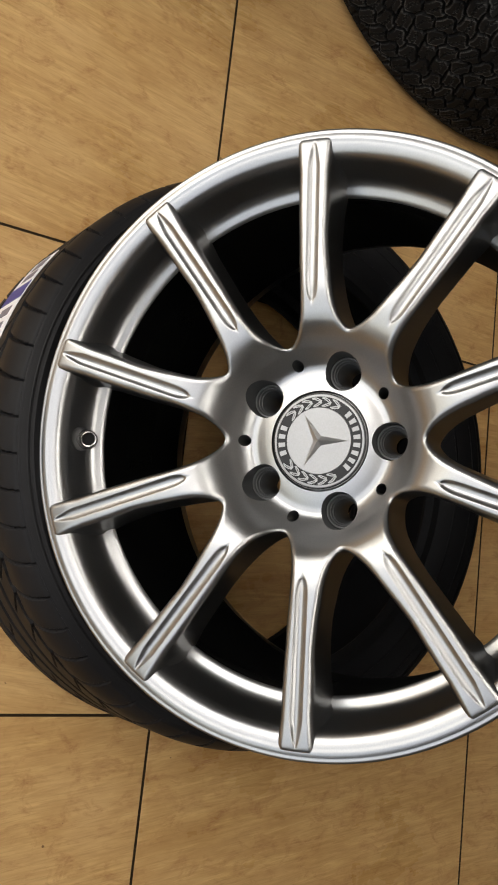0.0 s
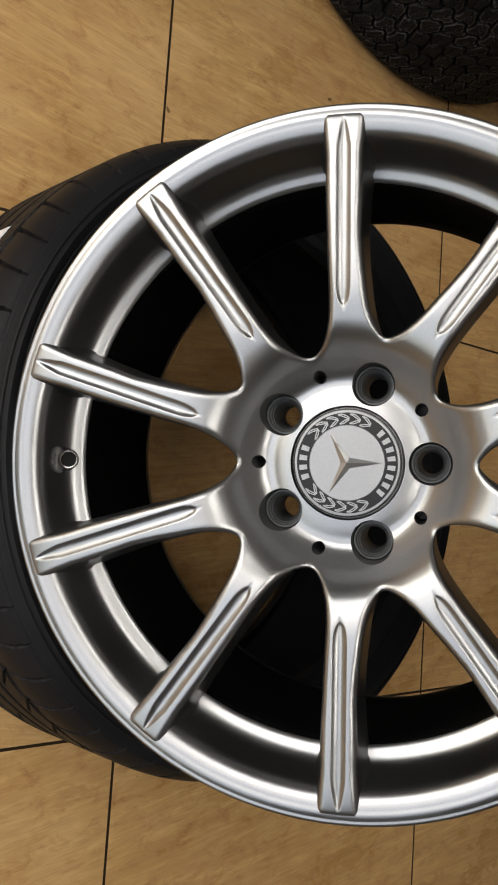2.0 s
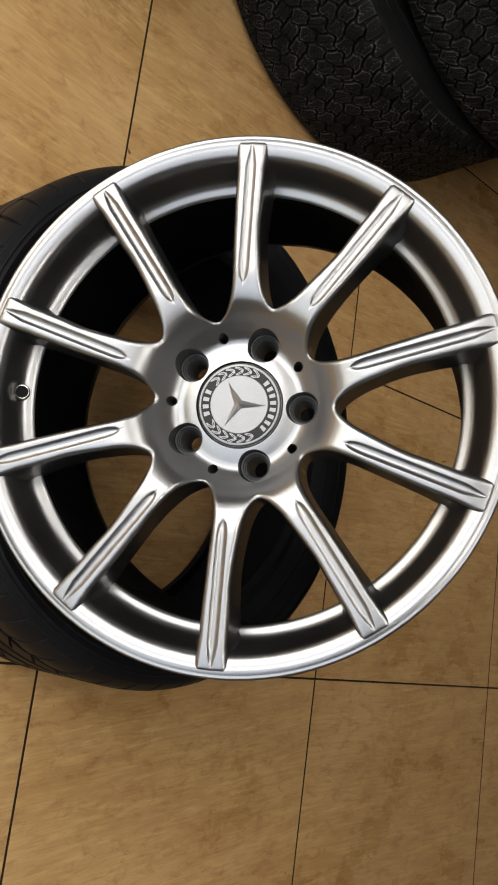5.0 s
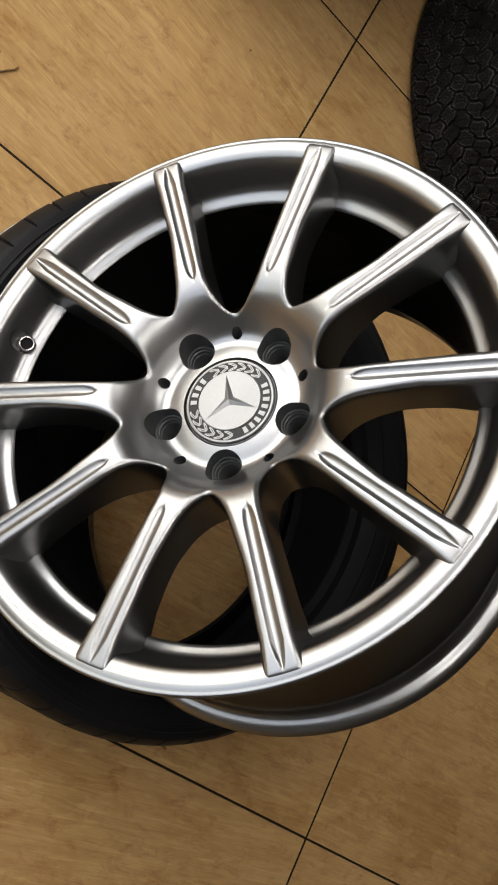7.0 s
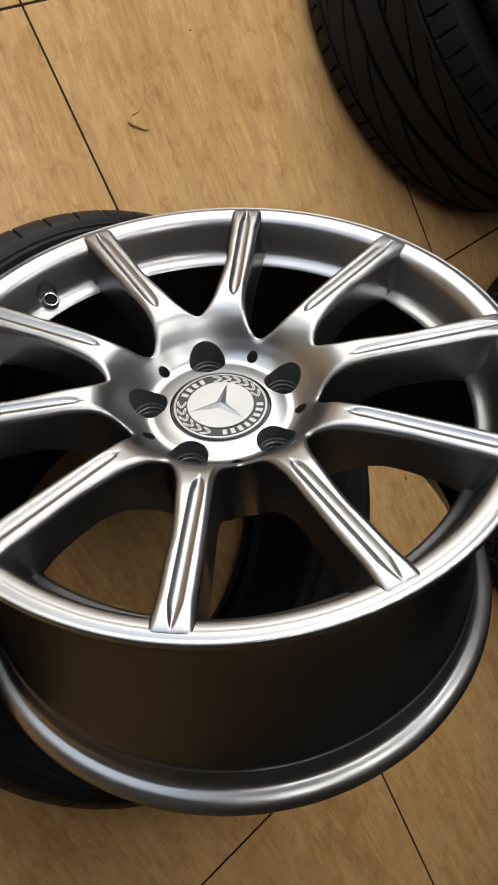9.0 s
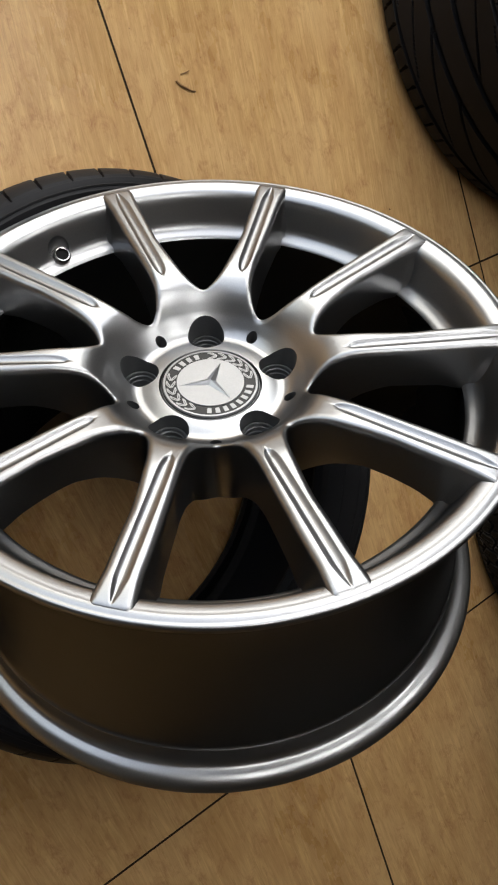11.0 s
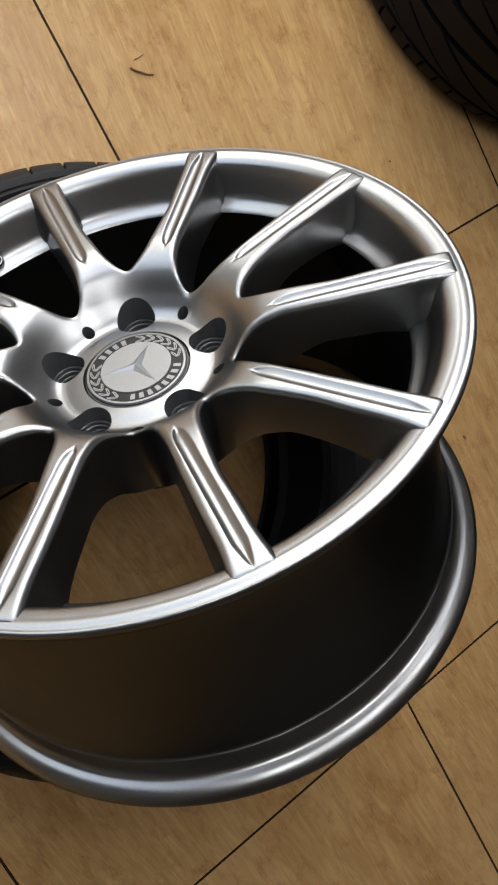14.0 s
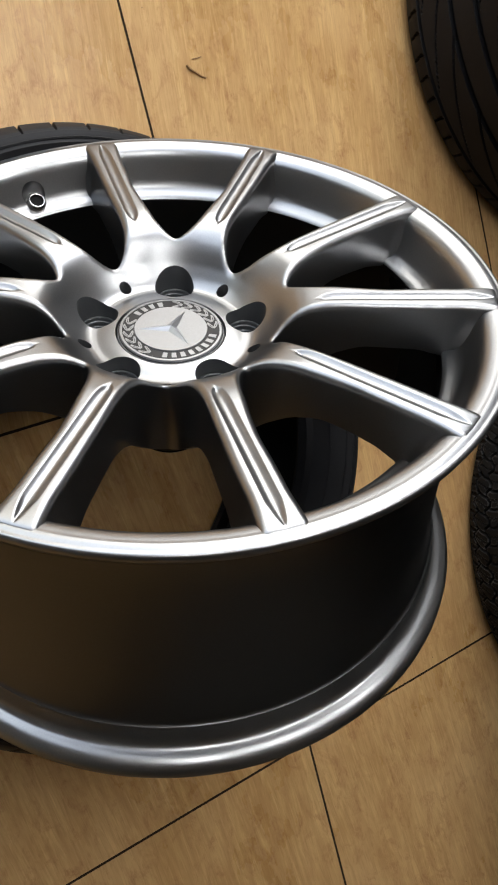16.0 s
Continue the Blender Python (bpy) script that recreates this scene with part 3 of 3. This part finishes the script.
def chunky_tread(u, v, R):
    """Rows of small interlocking blocks with zigzag grooves between, wavy sipes in them and lugs on the shoulders."""
    p = 2 * math.pi * R / 86
    tri = lambda x: np.abs(2 * (x / p - np.floor(x / p + 0.5))) * 2 - 1
    g = np.zeros_like(u)
    rows = [-0.0840, -0.0600, -0.0360, -0.0120, 0.0120, 0.0360, 0.0600, 0.0840]
    for k, c in enumerate(rows):
        g = np.maximum(g, cut(v - c - 0.0040 * np.clip(1.8 * tri(u + 0.37 * k * p), -1, 1), 0.0034))
    bounds = [-0.2] + rows + [0.2]
    for k, (lo, hi) in enumerate(zip(bounds, bounds[1:])):
        inside, mid = between_v(v, lo, hi), 0 < k < len(rows)
        bend = 0.004 * np.sin((v - lo) * 130 + 1.7 * k) if mid else 0.10 * np.abs(v)
        wide = 0.0033 if mid else np.interp(np.abs(v), [0.084, 0.105], [0.0065, 0.0035])
        deep = 1.0 if k % 2 else 0.7
        g = np.maximum(g, cut(wrap(u + 0.37 * k * p + bend, p), wide) * inside * deep)
        g = np.maximum(g, cut(wrap(u + (0.37 * k + 0.5) * p + bend + 0.0012 * np.sin(v * 1100), p), 0.0012, 0.0007) * inside * 0.40)
    return g * 0.0055 * np.clip((0.1075 - np.abs(v)) / 0.004, 0, 1)


def tyre(R, W, hole, pattern, around, rubber_mat, tread_mat, label):
    root = tagged(new("tyre"), label, "tyre")
    bm = bmesh.new()
    lathe(bm, tyre_profile(R, W, hole), 144)
    bmesh.ops.recalc_face_normals(bm, faces=bm.faces[:])
    part("carcass", bm, rubber_mat, root, "", 35)
    across = 150
    z = np.concatenate(([0.026 * W], np.linspace(0.030 * W, 0.970 * W, across), [0.974 * W]))
    ang = np.arange(around) * (2 * math.pi / around)
    A, Z = np.meshgrid(ang, z, indexing="ij")
    r = tread_radius(R, W, Z) - pattern(A * R, Z - W / 2, R)
    r[:, 0] -= 0.004
    r[:, -1] -= 0.004
    co = np.stack((r * np.cos(A), r * np.sin(A), Z), -1).reshape(-1, 3)
    m = len(z)
    i, j = np.meshgrid(np.arange(around), np.arange(m - 1), indexing="ij")
    a, b = i * m + j, ((i + 1) % around) * m + j
    quads = np.stack((a, b, b + 1, a + 1), -1).reshape(-1, 4)
    me = bpy.data.meshes.new("tread")
    me.from_pydata(co.tolist(), [], quads.tolist())
    me.materials.append(tread_mat)
    me.polygons.foreach_set("use_smooth", [True] * len(me.polygons))
    me.set_sharp_from_angle(angle=radians(40))
    new("tread", me).parent = root
    wall_r, wall_z = zip(*tyre_profile(R, W, hole)[2:9])
    for up, share in ((False, 0.34), (True, 0.34), (False, 0.56), (True, 0.56), (False, 0.72), (True, 0.72)):
        rr = hole + share * (R - hole)
        zz = float(np.interp(rr, wall_r, wall_z))
        zz = W - zz if up else zz
        bm = bmesh.new()
        lathe(bm, [(rr + 0.0014 * math.cos(q), zz + 0.0010 * math.sin(q)) for q in (0, 1.05, 2.1, 3.14, 4.2, 5.24)], 96)
        bmesh.ops.recalc_face_normals(bm, faces=bm.faces[:])
        part("sidewall_rib", bm, rubber_mat, root, "", 40)
    return root


prop = tyre(0.288, 0.198, 0.216, sport_tread, 1344, M_RUBBER, M_RUBBER, "new black low-profile tyre lying flat under the alloy wheel")
prop.matrix_world = pose(0.282, 0.491, 0.0, 0, 0, 25)

# paper label round the tread of the lower tyre
lab = tagged(new("tyre_label"), "white paper label with blue band stuck round a tyre tread", "label")
lab.matrix_world = pose(0.282, 0.491, 0.0)


def tread_patch(bm, a0, a1, z0, z1, r, t=0.0006, n=24):
    prev = None
    for i in range(n + 1):
        a = radians(a0 + (a1 - a0) * i / n)
        ring = [bm.verts.new((q * math.cos(a), q * math.sin(a), z)) for q, z in ((r, z0), (r + t, z0), (r + t, z1), (r, z1))]
        if prev:
            for k in range(4):
                bm.faces.new((prev[k], prev[(k + 1) % 4], ring[(k + 1) % 4], ring[k]))
        else:
            bm.faces.new(ring)
        prev = ring
    bm.faces.new(prev[::-1])


def label_part(name, a0, a1, z0, z1, r, mat):
    bm = bmesh.new()
    tread_patch(bm, a0, a1, z0, z1, r)
    bmesh.ops.recalc_face_normals(bm, faces=bm.faces[:])
    return part(name, bm, mat, lab, "", 40)


label_part("paper", 55, 112, 0.062, 0.122, 0.2882, M_LABEL)
label_part("blue_band", 63, 67, 0.063, 0.120, 0.2886, M_BLUE)
for a0, a1, z0, z1 in ((56, 58.5, .078, .110), (59.5, 61.5, .078, .110), (68.5, 70.5, .080, .108), (72, 73.5, .085, .108)):
    label_part("print_bar", a0, a1, z0, z1, 0.2886, M_INK)
for i in range(24):
    label_part("print_bar", 76 + 1.4 * i, 76.8 + 1.4 * i, 0.100, 0.108, 0.2886, M_INK)
    label_part("print_bar", 76 + 1.4 * i, 77.0 + 1.4 * i, 0.088, 0.092, 0.2886, M_INK)
    label_part("print_bar", 76 + 1.4 * i, 76.7 + 1.4 * i, 0.074, 0.079, 0.2886, M_INK)

STACK = "tyres of the stacks behind the wheel"
low = tyre(0.356, 0.225, 0.205, chunky_tread, 1720, M_OLD, M_WORN, "worn black all-terrain tyre lying flat at the bottom of a stack")
low.matrix_world = pose(1.185, 0.085, 0.0)
tagged(low, group=STACK)
high = copy_thing(low, pose(1.19, -0.01, 0.2255, 0, 0, 40))
tagged(high, "worn black all-terrain tyre lying on top of another tyre")
side = tyre(0.325, 0.235, 0.212, road_tread, 1296, M_RUBBER, M_RUBBER, "black road tyre with fine shoulder cuts lying flat on tiles")
side.matrix_world = pose(1.238, 0.835, 0.0)
tagged(side, group=STACK)
side_top = copy_thing(side, pose(1.27, 0.85, 0.2355, 0, 0, 70))
tagged(side_top, "black road tyre lying on top of another tyre")
far = copy_thing(side, pose(1.235, -0.77, 0.0, 0, 0, 120))
tagged(far, "black road tyre lying flat in shade")

# ---- room ----
x0, x1, y0, y1, HGT = ROOM
floor = tagged(new("floor"), "wood-print tile floor with dark joints", "floor", kind="structure")
bm = bmesh.new()
box(bm, x0 - 0.1, x1 + 0.1, y0 - 0.1, y1 + 0.6, -0.05, -0.0004)
part("grout_bed", bm, M_GROUT, floor)
# Unseen slab added beyond the tiles so the hub reflects a bright floor.
bm = bmesh.new()
box(bm, x0 - 0.1, x1 + 0.1, 1.462, y1 + 0.6, -0.06, 0.004, 0.003)
tagged(part("pavement", bm, M_BOUNCE), "unseen pale slab added to reflect daylight onto the wheel", "pavement", kind="structure")


def wall(name, rects, along, at, thick):
    bm = bmesh.new()
    for a0, a1, z0, z1 in rects:
        if along == "x":
            box(bm, a0, a1, at, at + thick, z0, z1)
        else:
            box(bm, at, at + thick, a0, a1, z0, z1)
    ob = part(name, bm, M_WALL)
    return tagged(ob, "grey painted shop wall", "wall", kind="structure")


wall("wall_south", [(x0 - 0.1, x1 + 0.1, 0, HGT)], "x", y0 - 0.1, 0.1)
wall("wall_west", [(y0, y1, 0, HGT)], "y", x0 - 0.1, 0.1)
wall("wall_east", [(y0, y1, 0, HGT)], "y", x1, 0.1)
wall("wall_north", [(x0 - 0.1, DOORS[0][0], 0, HGT), (DOORS[0][1], DOORS[1][0], 0, HGT), (DOORS[1][1], x1 + 0.1, 0, HGT)] + [(d[0], d[1], 0, d[2]) for d in DOORS] + [(d[0], d[1], d[3], HGT) for d in DOORS], "x", y1, 0.1)
bm = bmesh.new()
box(bm, x0 - 0.1, x1 + 0.1, y0 - 0.1, y1 + 0.1, HGT, HGT + 0.1)
tagged(part("ceiling", bm, M_CEIL), "grey painted ceiling", "ceiling", kind="structure")


def ceiling_light(x, y, turn):
    root = tagged(new("ceiling_light"), "white ceiling light with a bright diffuser", "lamp", "ceiling lights")
    root.matrix_world = pose(x, y, HGT, 0, 0, turn)
    bm = bmesh.new()
    box(bm, -0.64, 0.64, -0.28, 0.28, -0.06, 0, 0.008)
    part("housing", bm, M_CEIL, root)
    bm = bmesh.new()
    box(bm, -0.6, 0.6, -0.24, 0.24, -0.066, -0.058, 0.002)
    part("diffuser", bm, M_TUBE, root)
    return root


for lx in (-0.5, 0.5, 1.5):
    ceiling_light(lx, 1.66, 90)

# twig on the tiles
def stick(name, pts, r, parent):
    bm = bmesh.new()
    prev = None
    for k, (px, py) in enumerate(pts):
        w = r * (1.0 - 0.35 * k / len(pts))
        qx, qy = pts[min(k + 1, len(pts) - 1)]
        ox, oy = pts[max(k - 1, 0)]
        dx, dy = qx - ox, qy - oy
        ln = math.hypot(dx, dy)
        nx, ny = -dy / ln, dx / ln
        ring = [bm.verts.new((px + nx * w * math.cos(q), py + ny * w * math.cos(q), w + w * math.sin(q))) for q in (0, 1.05, 2.1, 3.14, 4.19, 5.24)]
        if prev:
            for i in range(6):
                bm.faces.new((prev[i], prev[(i + 1) % 6], ring[(i + 1) % 6], ring[i]))
        else:
            bm.faces.new(ring)
        prev = ring
    bm.faces.new(prev[::-1])
    bmesh.ops.recalc_face_normals(bm, faces=bm.faces[:])
    part(name, bm, M_TWIG, parent, "", 50)


twig = tagged(new("twig"), "small dry brown twig on the tiles", "twig")
twig.matrix_world = pose(0.580, 0.8445, 0.0002)
stick("stem", [(-0.0105, 0.0072), (-0.0065, 0.0020), (-0.0010, -0.0015), (0.0060, -0.0070), (0.0122, -0.0092)], 0.0014, twig)
stick("side_shoot", [(-0.0010, 0.0135), (0.0060, 0.0140), (0.0125, 0.0152)], 0.0007, twig)


def crumb(x, y, sx, sy, turn, seed):
    rnd = random.Random(seed)
    root = tagged(new("crumb"), "small brown crumb of dry leaf on the tiles", "debris", "crumbs on the tiles")
    root.matrix_world = pose(x, y, 0.0003, 0, 0, turn)
    bm = bmesh.new()
    bmesh.ops.create_icosphere(bm, subdivisions=2, radius=1.0)
    for v in bm.verts:
        k = 1 + rnd.uniform(-0.28, 0.22)
        v.co = Vector((v.co.x * sx * k, v.co.y * sy * k, max(0.0, v.co.z * 0.0012 * k + 0.0006)))
    part("flake", bm, M_TWIG, root)


for x, y, sx, sy, turn, seed in ((0.664, 0.4965, 0.004, 0.002, 30, 1), (0.767, 0.246, 0.0022, 0.0036, 20, 2), (0.024, 0.275, 0.003, 0.012, -30, 3), (0.408, -0.300, 0.0016, 0.009, 15, 4),
                                 (0.330, -0.406, 0.0030, 0.0040, 60, 5), (0.85, 0.62, 0.0012, 0.0016, 0, 6), (0.72, 0.93, 0.0012, 0.0018, 40, 7), (-0.13, 0.62, 0.0014, 0.0014, 0, 8)):
    crumb(x, y, sx, sy, turn, seed)

# floor tiles
PITCH, JOINT, SHEAR = 0.5030, 0.0027, -0.016
LINES = [-5.055, -4.551, -4.047, -3.543, -3.039, -2.535, -2.031, -1.527, -1.023, -0.519, 0.007, 0.511, 1.015, 1.519]
h = (PITCH - JOINT) / 2
bm = bmesh.new()
box(bm, -h, h, -h, h, -0.006, 0.0, 0.0009)
for v in bm.verts:
    v.co.y += SHEAR * v.co.x
tile_mesh = bpy.data.meshes.new("tile")
bm.to_mesh(tile_mesh)
bm.free()
tile_mesh.materials.append(M_TILE)
rnd = random.Random(11)
for i in range(-6, 7):
    for ya, yb in zip(LINES, LINES[1:]):
        cx = (i + 0.5) * PITCH
        ob = new("tile", tile_mesh)
        ob.parent = floor
        ob.scale = (1, (yb - ya - JOINT) / (2 * h), 1)
        ob.location = (cx, (ya + yb) / 2 + SHEAR * cx, rnd.uniform(-0.0001, 0.0))
